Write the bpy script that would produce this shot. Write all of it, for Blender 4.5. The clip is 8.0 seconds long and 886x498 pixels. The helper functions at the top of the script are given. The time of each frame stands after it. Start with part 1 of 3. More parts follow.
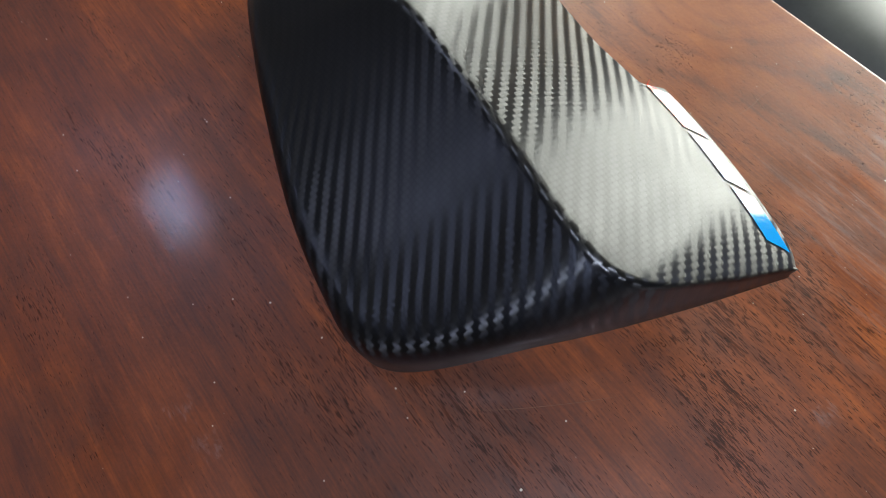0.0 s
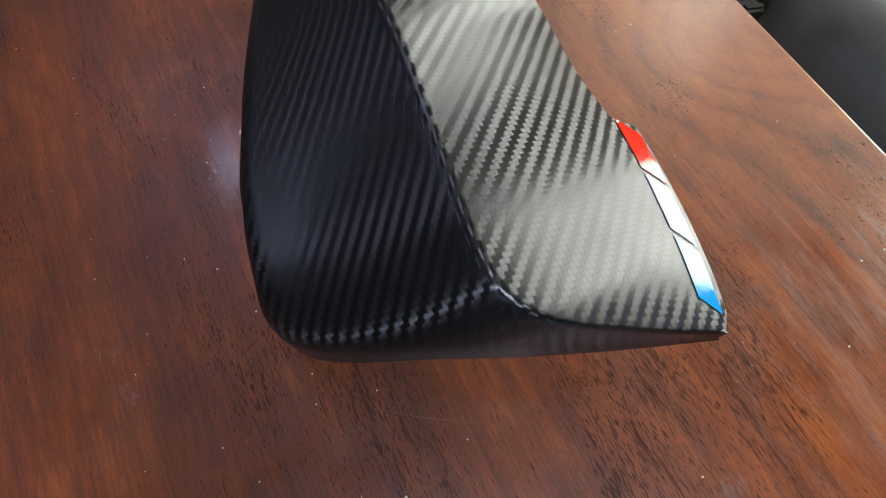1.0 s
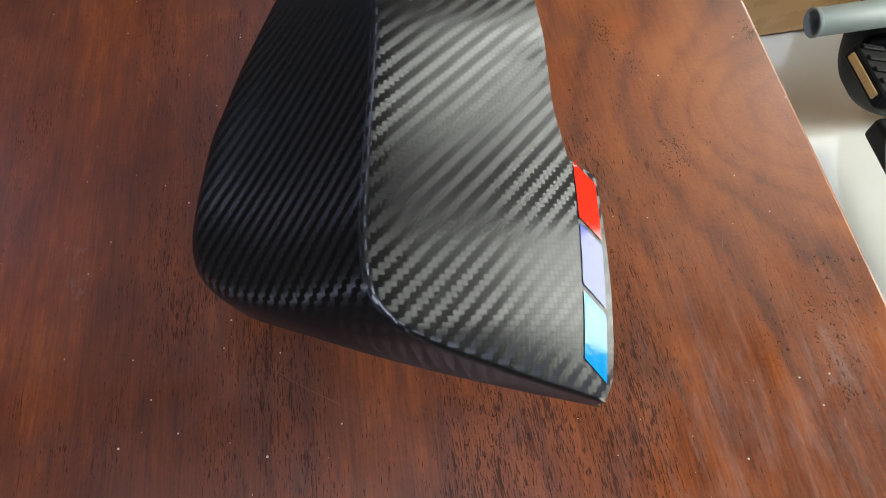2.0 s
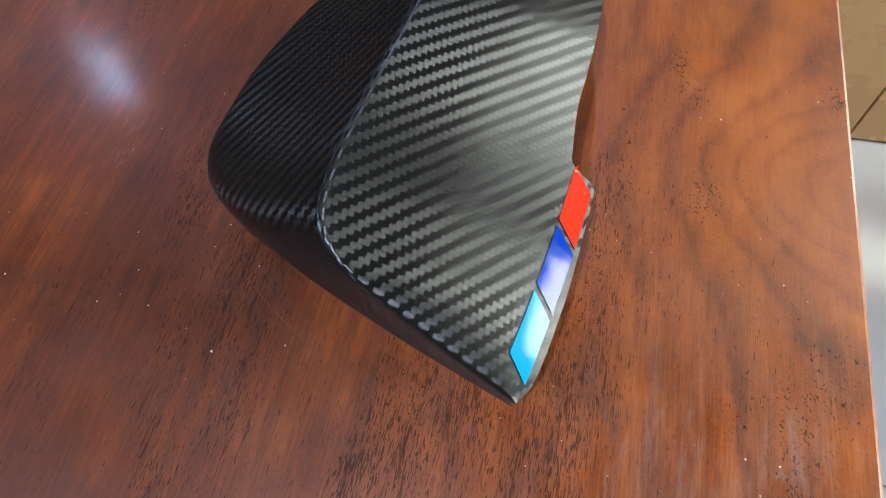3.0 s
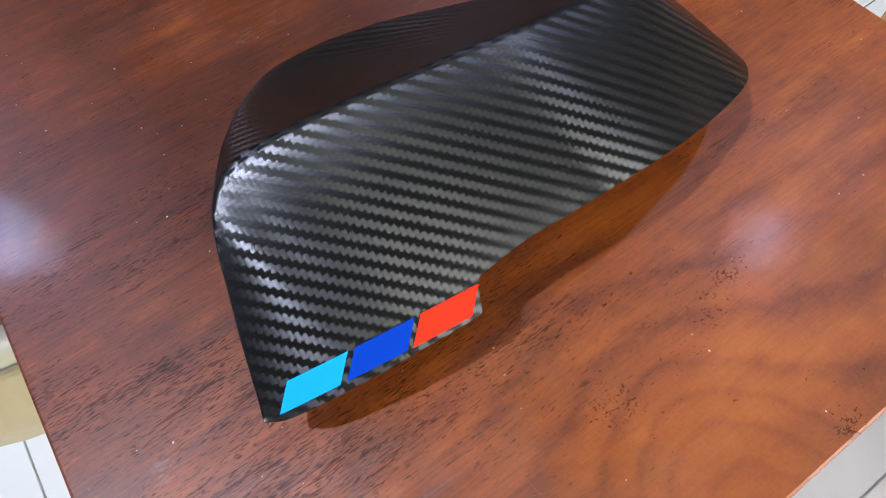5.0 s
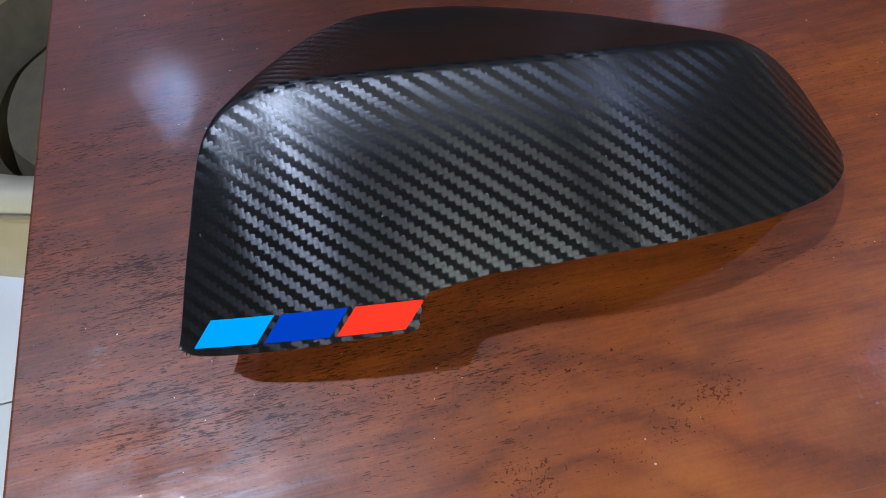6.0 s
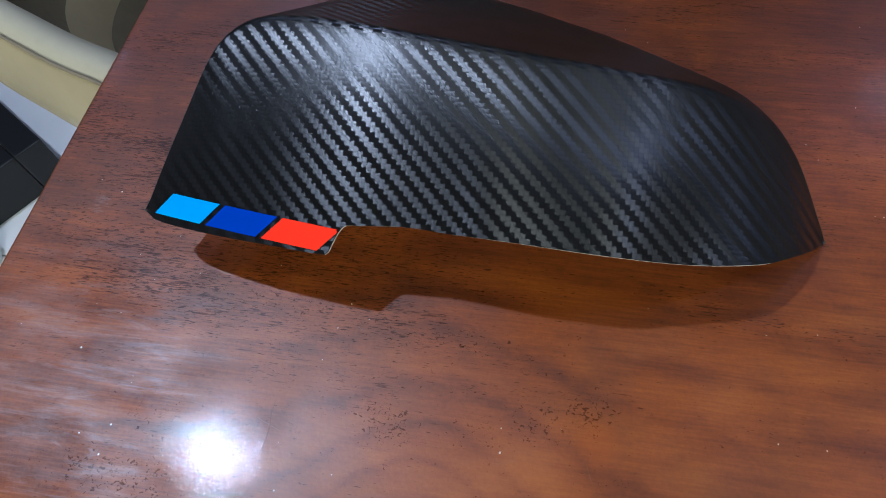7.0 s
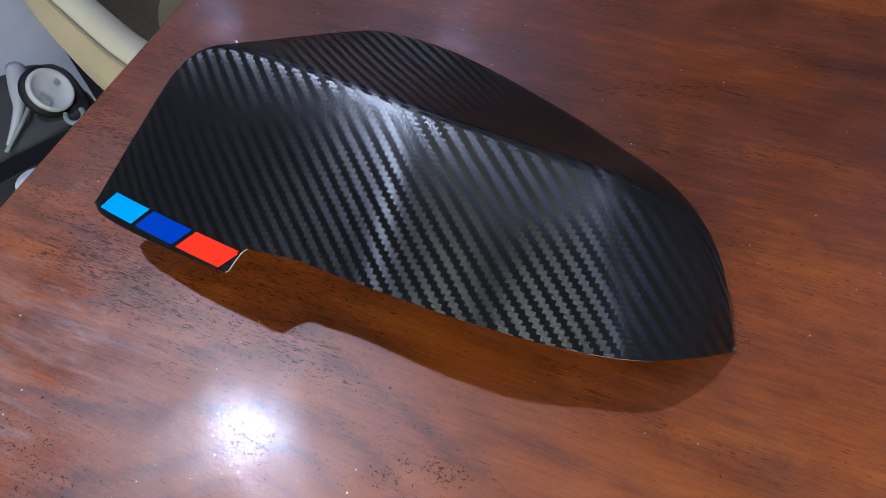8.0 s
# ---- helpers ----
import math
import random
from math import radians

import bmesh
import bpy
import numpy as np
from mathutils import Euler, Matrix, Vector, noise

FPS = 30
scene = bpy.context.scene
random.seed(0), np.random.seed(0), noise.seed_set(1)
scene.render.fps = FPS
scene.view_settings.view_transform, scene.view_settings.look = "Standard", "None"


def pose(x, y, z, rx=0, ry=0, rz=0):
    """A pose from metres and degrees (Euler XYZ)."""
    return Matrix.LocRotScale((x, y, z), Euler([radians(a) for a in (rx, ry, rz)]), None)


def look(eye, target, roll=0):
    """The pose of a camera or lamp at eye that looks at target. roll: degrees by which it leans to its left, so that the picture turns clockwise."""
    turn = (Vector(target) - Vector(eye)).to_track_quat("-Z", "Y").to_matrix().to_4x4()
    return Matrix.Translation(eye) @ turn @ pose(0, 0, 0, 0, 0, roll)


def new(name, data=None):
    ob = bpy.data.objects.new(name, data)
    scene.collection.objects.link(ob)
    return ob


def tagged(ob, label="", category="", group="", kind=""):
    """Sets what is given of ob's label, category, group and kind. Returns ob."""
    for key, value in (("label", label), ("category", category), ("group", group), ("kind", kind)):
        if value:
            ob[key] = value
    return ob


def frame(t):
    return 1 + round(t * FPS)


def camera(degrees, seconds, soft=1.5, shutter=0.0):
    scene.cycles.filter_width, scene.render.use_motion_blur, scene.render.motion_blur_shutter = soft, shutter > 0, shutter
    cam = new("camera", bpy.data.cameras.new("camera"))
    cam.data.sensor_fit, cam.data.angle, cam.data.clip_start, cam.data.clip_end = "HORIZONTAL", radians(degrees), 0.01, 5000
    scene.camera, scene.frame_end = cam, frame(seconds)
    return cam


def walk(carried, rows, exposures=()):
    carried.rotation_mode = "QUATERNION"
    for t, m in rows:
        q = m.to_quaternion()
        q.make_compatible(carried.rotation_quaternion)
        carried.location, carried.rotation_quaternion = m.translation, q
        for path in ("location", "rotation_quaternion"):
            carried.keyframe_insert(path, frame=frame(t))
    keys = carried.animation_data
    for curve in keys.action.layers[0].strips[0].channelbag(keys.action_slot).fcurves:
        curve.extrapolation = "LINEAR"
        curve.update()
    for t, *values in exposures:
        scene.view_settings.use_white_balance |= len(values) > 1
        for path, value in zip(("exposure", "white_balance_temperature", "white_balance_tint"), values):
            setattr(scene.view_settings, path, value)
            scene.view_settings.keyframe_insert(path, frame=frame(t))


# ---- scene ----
cam = camera(69.43, 8.0, 1.0)
PATH = [
    (0, (0.01207, 0.00461, 0.95245), (-0.0367, 0.8503, -0.8593), -5.76),
    (0.5, (0.02595, 0.00521, 0.95008), (-0.0862, 0.8661, -0.8517), -5.29),
    (1, (0.0493, 0.00708, 0.95182), (-0.1733, 0.8479, -0.8492), -5.84),
    (1.5, (0.07045, 0.01153, 0.9531), (-0.283, 0.814, -0.8444), -6.26),
    (2, (0.09895, 0.02403, 0.9547), (-0.3941, 0.7559, -0.8401), -6.90),
    (2.2, (0.11261, 0.02528, 0.95733), (-0.4416, 0.7273, -0.8315), -7.26),
    (3.3, (0.14497, 0.05099, 0.94559), (-0.7074, 0.5242, -0.8007), -7.91),
    (3.5, (0.14925, 0.06141, 0.94729), (-0.746, 0.4749, -0.7927), -8.17),
    (4, (0.16007, 0.08897, 0.94721), (-0.832, 0.335, -0.7719), -8.81),
    (4.2, (0.16093, 0.10247, 0.94944), (-0.8474, 0.2773, -0.7689), -8.67),
    (5.3, (0.15133, 0.14055, 0.95703), (-0.7727, -0.019, -0.8095), -3.59),
    (5.5, (0.14766, 0.14507, 0.95498), (-0.7737, -0.0898, -0.8045), -3.49),
    (6, (0.13496, 0.17582, 0.94928), (-0.6936, -0.2489, -0.8208), -4.62),
    (6.5, (0.14065, 0.21251, 0.94393), (-0.5999, -0.3889, -0.8139), -4.97),
    (7, (0.12052, 0.23854, 0.95369), (-0.5291, -0.5083, -0.7842), -5.38),
    (7.5, (0.10696, 0.26362, 0.96007), (-0.4726, -0.5982, -0.7492), -5.26),
    (8, (0.07041, 0.27404, 0.96031), (-0.4211, -0.6733, -0.7311), -7.08),
]
EXPOSURES = [(0, -0.50, 6700, 10), (2, -0.42, 6700, 10), (3.3, 0.0, 6600, 8), (4.2, 0.04, 6600, 9), (5.3, -0.10, 6550, 15), (6, -0.60, 6100, 11), (7, -0.74, 5900, 9), (8, -0.58, 6050, 14)]      # the camera brightens in the middle of the shot
walk(cam, [(t, look(eye, target, roll)) for t, eye, target, roll in PATH], EXPOSURES)

# ---- room axes: a runs along one table edge, b along the other, z up ----
ROOM = pose(0, 0, 0, 0, 0, 35.5)
TOP = 0.75                      # height of the table top
TABLE_A, TABLE_B = (-0.34, 0.2395), (-0.0670, 0.2985)
A0, A1, B0, B1, HIGH = -3.6, 1.95, -3.4, 2.90, 3.20   # the room's walls and ceiling


# ---- light ----
world = bpy.data.worlds.new("sky")
scene.world = world
world.use_nodes = True
wn = world.node_tree.nodes
sky = wn.new("ShaderNodeTexSky")
sky.sky_type, sky.sun_disc = "NISHITA", False
sky.sun_elevation, sky.sun_rotation = radians(40), radians(200)
world.node_tree.links.new(sky.outputs[0], wn["Background"].inputs[0])
wn["Background"].inputs[1].default_value = 0.12

LAMPS = [  # a, b, watts: recessed ceiling lamps in a grid, cool white
    (-0.152, -0.996, 70.0), (-0.191, 2.01, 11.0), (-2.47, 2.05, 13.0), (-2.376, -0.93, 20.0), (-2.389, -2.53, 8.0)]


def lamp(name, kind, watts, colour, m, **sizes):
    data = bpy.data.lights.new(name, kind)
    data.energy, data.color = watts, colour
    for key, value in sizes.items():
        if key == "size":
            data.size = value
        if key == "size_y":
            data.size_y = value
        if key == "shape":
            data.shape = value
    ob = new(name, data)
    ob.matrix_world = m
    return ob


for la, lb, watts in LAMPS:
    lamp("ceiling_light", "AREA", watts, (0.68, 0.78, 1.0) if watts > 50 else (0.52, 0.62, 1.0), ROOM @ pose(la, lb, HIGH - 0.032), shape="DISK", size=0.075)
# daylight in the two tall windows' openings
WINDOWS = ((-0.22, 0.58, 0.25, 2.15, 80.0), (1.35, 2.10, 0.60, 3.15, 88.0))      # from, to, sill, head, watts
for w0, w1, sill, head, watts in WINDOWS:
    lamp("window_daylight", "AREA", watts, (0.95, 1.0, 0.93),
         ROOM @ pose(A1 + 0.02, (w0 + w1) / 2, (sill + head) / 2, 0, 90, 0), shape="RECTANGLE", size=head - sill - 0.1, size_y=w1 - w0 - 0.08)


# ---- materials ----
class Nodes:
    """Short hand for building a node material."""

    def __init__(self, name):
        self.mat = bpy.data.materials.new(name)
        self.mat.use_nodes = True
        self.tree = self.mat.node_tree
        self.bsdf = self.tree.nodes["Principled BSDF"]

    def add(self, kind, **values):
        node = self.tree.nodes.new("ShaderNode" + kind)
        for key, value in values.items():
            if key == "op":
                node.operation = value
            elif key == "dims":
                node.noise_dimensions = value
            elif key == "vdims":
                node.voronoi_dimensions = value
            elif key == "feature":
                node.feature = value
        return node

    def link(self, a, b):
        self.tree.links.new(a, b)

    def put(self, socket, value):
        if hasattr(value, "is_output"):
            self.link(value, socket)
        else:
            socket.default_value = value

    def math(self, op, *args):
        node = self.add("Math", op=op)
        for i, v in enumerate(args):
            self.put(node.inputs[i], v)
        return node.outputs[0]

    def vec(self, op, *args):
        node = self.add("VectorMath", op=op)
        for i, v in enumerate(args):
            self.put(node.inputs[i], v)
        return node.outputs[0]

    def coords(self):
        return self.add("TexCoord").outputs["Object"]

    def noise(self, vector, scale, detail=3.0, rough=0.5, distort=0.0):
        node = self.add("TexNoise")
        self.put(node.inputs["Vector"], vector)
        node.inputs["Scale"].default_value = scale
        node.inputs["Detail"].default_value = detail
        node.inputs["Roughness"].default_value = rough
        node.inputs["Distortion"].default_value = distort
        return node.outputs[0]

    def ramp(self, value, stops):
        node = self.add("ValToRGB")
        self.put(node.inputs[0], value)
        els = node.color_ramp.elements
        while len(els) < len(stops):
            els.new(0.5)
        for el, (at, colour) in zip(els, stops):
            el.position = at
            el.color = (*colour, 1) if len(colour) == 3 else (colour[0],) * 3 + (1,)
        return node.outputs[0]

    def mix(self, factor, a, b, how="MIX"):
        node = self.add("Mix")
        node.data_type, node.blend_type = "RGBA", how
        self.put(node.inputs[0], factor)
        self.put(node.inputs[6], a if hasattr(a, "is_output") else (*a, 1))
        self.put(node.inputs[7], b if hasattr(b, "is_output") else (*b, 1))
        return node.outputs[2]

    def set(self, **values):
        names = dict(colour="Base Color", rough="Roughness", metal="Metallic", spec="Specular IOR Level", coat="Coat Weight",
                     coat_rough="Coat Roughness", aniso="Anisotropic", turn="Anisotropic Rotation", normal="Normal",
                     coat_normal="Coat Normal", tangent="Tangent", sheen="Sheen Weight", glow="Emission Color", power="Emission Strength",
                     clear="Transmission Weight")
        for key, value in values.items():
            if key in ("colour", "glow") and not hasattr(value, "is_output"):
                value = (*value, 1)
            self.put(self.bsdf.inputs[names[key]], value)
        return self.mat

    def bump(self, height, strength, distance, normal=None):
        node = self.add("Bump")
        node.inputs["Strength"].default_value = strength
        node.inputs["Distance"].default_value = distance
        self.link(height, node.inputs["Height"])
        if normal is not None:
            self.link(normal, node.inputs["Normal"])
        return node.outputs[0]


def plain(name, colour, rough, spread=0.12, scale=30.0, bump=0.0, metal=0.0, spec=0.5, coat=0.0):
    """A painted or moulded surface with mottling at two scales."""
    n = Nodes(name)
    p = n.coords()
    big, fine = n.noise(p, scale * 0.15, 3), n.noise(p, scale, 5, 0.6)
    both = n.math("ADD", n.math("MULTIPLY", big, 0.6), n.math("MULTIPLY", fine, 0.4))
    lo, hi = [c * (1 - spread) for c in colour], [min(1, c * (1 + spread)) for c in colour]
    n.set(colour=n.ramp(both, [(0.3, lo), (0.7, hi)]), metal=metal, spec=spec, coat=coat,
          rough=n.ramp(fine, [(0.3, (max(0.02, rough - 0.06),)), (0.7, (rough + 0.06,))]))
    if bump:
        n.set(normal=n.bump(fine, 0.4, bump))
    return n.mat


def wood_varnish():
    """Plain-sawn reddish hardwood under a worn varnish; the grain runs along the object's y."""
    n = Nodes("varnished_wood")
    p = n.coords()
    sep = n.add("SeparateXYZ")
    n.link(p, sep.inputs[0])
    x, y = sep.outputs[0], sep.outputs[1]
    add, sub, mul = (lambda a, b: n.math("ADD", a, b)), (lambda a, b: n.math("SUBTRACT", a, b)), (lambda a, b: n.math("MULTIPLY", a, b))
    most, least = (lambda a, b: n.math("MAXIMUM", a, b)), (lambda a, b: n.math("MINIMUM", a, b))

    def grained(across, along, detail=3.0, rough=0.5, distort=0.0, shift=0.0):
        return n.noise(n.vec("MULTIPLY", n.vec("ADD", p, (shift, shift * 0.7, 0)), (across, along, 1)), 1.0, detail, rough, distort)

    def spot(cx, cy, rx, ry=None):
        dx, dy = n.math("DIVIDE", sub(x, cx), rx), n.math("DIVIDE", sub(y, cy), ry or rx)
        return most(0.0, sub(1.0, n.math("SQRT", add(mul(dx, dx), mul(dy, dy)))))

    def fade(value, low, high):
        return n.ramp(value, [(low, (0.0,)), (high, (1.0,))])

    # growth rings: nested arches round an eye at one edge, drawn out into long lines away from it
    wander = sub(n.noise(n.vec("MULTIPLY", p, (1.6, 1.0, 1)), 22.0, 3, 0.55), 0.5)
    wobble = sub(n.noise(p, 170.0, 3, 0.6), 0.5)
    ax = sub(0.245, x)
    ay = mul(n.math("TANH", n.math("DIVIDE", sub(y, 0.100), 0.045)), 0.064)
    rho = n.math("SQRT", add(mul(ax, ax), mul(ay, ay)))
    rho = add(rho, add(mul(wander, 0.017), mul(wobble, 0.0032)))
    rings = 0.0
    for radius, width, depth in ((0.024, 0.0016, 0.5), (0.036, 0.0018, 0.55), (0.047, 0.0018, 0.8), (0.0585, 0.0022, 1.0), (0.074, 0.0024, 1.0), (0.091, 0.0028, 0.8), (0.106, 0.0030, 0.55), (0.124, 0.0034, 0.5)):
        d = n.math("DIVIDE", sub(rho, radius), width)
        thin = n.math("EXPONENT", mul(mul(d, d), -1.0))
        e = n.math("DIVIDE", sub(rho, radius - width * 1.2), width * 2.4)
        skirt = n.math("EXPONENT", mul(mul(e, e), -1.0))
        rings = add(rings, mul(add(mul(thin, 0.62), mul(skirt, 0.38)), depth))
    broken = n.ramp(n.noise(n.vec("MULTIPLY", p, (1, 0.6, 1)), 60.0, 4, 0.6), [(0.30, (0.45,)), (0.62, (1.0,))])
    rings = mul(rings, broken)
    eye = least(1.0, most(0.0, sub(1.55, n.math("DIVIDE", rho, 0.085))))
    eye = mul(eye, fade(y, 0.0, 0.085))

    band = grained(48, 4.5, 4, 0.6, 0.5, 0.11)
    streak = grained(230, 13, 4, 0.65, 0.35)
    fibre = grained(1300, 70, 3, 0.65, 0.15)
    blotch = n.noise(n.vec("MULTIPLY", p, (1.5, 0.8, 1)), 16.0, 5, 0.62)
    fine = n.noise(p, 700.0, 3, 0.7)
    curl = n.noise(n.vec("MULTIPLY", p, (1.0, 0.45, 1)), 75.0, 4, 0.65, 0.6)
    straight = sub(1.0, mul(eye, 0.7))
    tone = add(0.10, mul(add(mul(sub(band, 0.5), 0.34), add(mul(sub(streak, 0.5), 0.36), mul(sub(fibre, 0.5), 0.46))), straight))
    tone = add(tone, add(add(mul(blotch, 0.44), mul(fine, 0.20)), add(mul(eye, 0.07), mul(sub(curl, 0.4), 0.34))))
    # heartwood side darker, eye side paler, exaggerated to stand in for window light
    tone = add(tone, mul(sub(fade(add(x, mul(wander, 0.05)), -0.02, 0.17), 0.62), 0.26))
    # a little darker towards low y
    tone = sub(tone, mul(sub(1.0, fade(y, -0.05, 0.05)), 0.05))
    tone = sub(tone, mul(rings, 0.23))
    colour = n.ramp(tone, [(0.08, (0.056, 0.0100, 0.0014)), (0.34, (0.150, 0.0298, 0.0036)), (0.54, (0.278, 0.0620, 0.0068)), (0.84, (0.450, 0.124, 0.0130))])
    # hue drifts between orange and a dull plum brown
    drift = n.noise(n.vec("ADD", p, (0.7, 0.2, 0)), 26.0, 4, 0.6)
    colour = n.mix(n.ramp(drift, [(0.50, (0.0,)), (0.68, (0.7,))]), colour, n.mix(1.0, colour, (0.70, 0.78, 1.25), "MULTIPLY"))
    # open pores: short hair-fine dark dashes along the grain, in drifts
    drifts = grained(34, 10, 4, 0.65, 0.6, 0.4)
    dense = add(mul(sub(drifts, 0.5), 0.62), mul(spot(0.125, -0.005, 0.15), 0.13))
    dense = sub(dense, mul(fade(x, 0.145, 0.195), 0.11))
    pores = fade(add(grained(2400, 300, 2, 0.55, 0.3), dense), 0.655, 0.72)
    long_pores = fade(add(grained(900, 75, 3, 0.6, 0.3, 0.23), mul(dense, 0.9)), 0.665, 0.76)
    colour = n.mix(mul(pores, 0.74), colour, (0.018, 0.0050, 0.0020))
    colour = n.mix(mul(long_pores, 0.60), colour, (0.022, 0.0060, 0.0022))
    # clusters of small dark pits, most along the rings
    fleck = n.noise(n.vec("MULTIPLY", p, (900, 620, 1)), 1.0, 2, 0.55, 0.9)
    groups = 0.0
    for cx, cy, rx, ry, deep in ((0.1765, 0.152, 0.010, 0.013, 1.0), (0.182, 0.137, 0.010, 0.012, 1.0), (0.1885, 0.119, 0.008, 0.014, 0.8), (0.190, 0.088, 0.009, 0.016, 1.0), (0.236, 0.143, 0.008, 0.008, 1.3),
                             (0.2170, 0.006, 0.012, 0.030, 1.0), (0.2260, 0.028, 0.014, 0.022, 0.9), (0.1580, 0.110, 0.006, 0.045, 0.7), (0.152, 0.045, 0.008, 0.030, 0.8), (0.199, 0.020, 0.016, 0.030, 0.6), (0.104, 0.003, 0.012, 0.016, 0.8)):
        groups = most(groups, mul(least(1.0, mul(spot(cx, cy, rx * 1.3, ry * 1.3), 1.4)), deep))
    groups = most(groups, mul(rings, 0.62))
    flecks = fade(add(fleck, mul(groups, 0.165)), 0.735, 0.80)
    colour = n.mix(mul(flecks, 0.62), colour, (0.012, 0.0040, 0.0022))
    # a rust-coloured patch
    colour = n.mix(mul(least(1.0, mul(spot(0.186, 0.156, 0.009, 0.008), 1.6)), 0.35), colour, (0.40, 0.085, 0.010))
    # worn corner: the varnish is rubbed through in streaks along the grain and patches across it
    worn = least(1.0, mul(spot(0.200, -0.030, 0.085, 0.085), 1.9))
    scuff = grained(210, 26, 5, 0.74, 0.5)
    scuffs = mul(fade(add(scuff, mul(worn, 0.10)), 0.60, 0.76), add(0.10, mul(worn, 0.9)))
    colour = n.mix(mul(scuffs, 0.16), colour, (0.30, 0.19, 0.16))
    rub = grained(110, 38, 5, 0.7, 0.5, 0.9)
    colour = n.mix(mul(fade(rub, 0.64, 0.80), 0.22), colour, (0.30, 0.16, 0.10))
    patch = fade(n.noise(n.vec("MULTIPLY", p, (2.0, 1.0, 1)), 30.0, 4, 0.62), 0.44, 0.60)
    # single pale smudges and dried drops
    smear = grained(520, 190, 4, 0.7, 0.6)
    marks = 0.0
    for cx, cy, rx, ry in ((-0.0357, 0.0680, 0.010, 0.012), (-0.0370, 0.0850, 0.010, 0.008), (0.2093, -0.0166, 0.006, 0.007), (0.2119, -0.0025, 0.005, 0.005), (0.122, -0.040, 0.014, 0.008)):
        marks = most(marks, spot(cx, cy, rx, ry))
    smudges = fade(add(smear, mul(marks, 0.28)), 0.70, 0.88)
    colour = n.mix(mul(smudges, 0.15), colour, (0.42, 0.36, 0.34))
    # dust specks
    dust = 0.0
    for scale, share, size, shift in ((150.0, 0.93, 0.065, 0.0), (420.0, 0.955, 0.15, 3.0)):
        vor = n.add("TexVoronoi")
        n.link(n.vec("ADD", p, (shift, shift, 0)), vor.inputs["Vector"])
        vor.inputs["Scale"].default_value = scale
        tell = n.add("SeparateColor")
        n.link(vor.outputs["Color"], tell.inputs[0])
        speck = mul(n.math("LESS_THAN", vor.outputs["Distance"], mul(tell.outputs[1], size)), n.math("GREATER_THAN", tell.outputs[0], share))
        dust = most(dust, speck)
    colour = n.mix(mul(dust, 0.8), colour, (0.74, 0.66, 0.54))
    # relief: orange peel of the varnish, sunk pores and pits
    peel = add(mul(n.noise(p, 800.0, 2, 0.5), 0.45), mul(n.noise(p, 330.0, 2, 0.5), 0.60))
    sunk = most(mul(most(pores, long_pores), 0.08), mul(flecks, 0.30))
    height = add(sub(add(peel, mul(streak, 0.2)), sunk), mul(dust, 0.8))
    haze = n.noise(p, 24.0, 5, 0.65)
    sound = sub(1.0, least(1.0, add(mul(most(pores, long_pores), 0.45), mul(flecks, 0.6))))
    sound = mul(sound, sub(1.0, mul(mul(worn, patch), 0.55)))
    dull = sub(1.0, mul(least(1.0, mul(spot(0.19, 0.19, 0.12), 2.2)), 0.6))
    n.set(colour=colour, spec=add(mul(sound, 0.74), mul(scuffs, 0.4)), rough=n.ramp(haze, [(0.3, (0.35,)), (0.7, (0.48,))]), coat=mul(mul(sound, dull), n.ramp(haze, [(0.35, (0.26,)), (0.65, (0.13,))])),
          coat_rough=n.ramp(haze, [(0.3, (0.03,)), (0.75, (0.07,))]),
          normal=n.bump(height, 0.30, 0.00024), coat_normal=n.bump(height, 0.40, 0.00032))
    return n.mat


TOW = 0.00158                     # width of one printed tow of the film


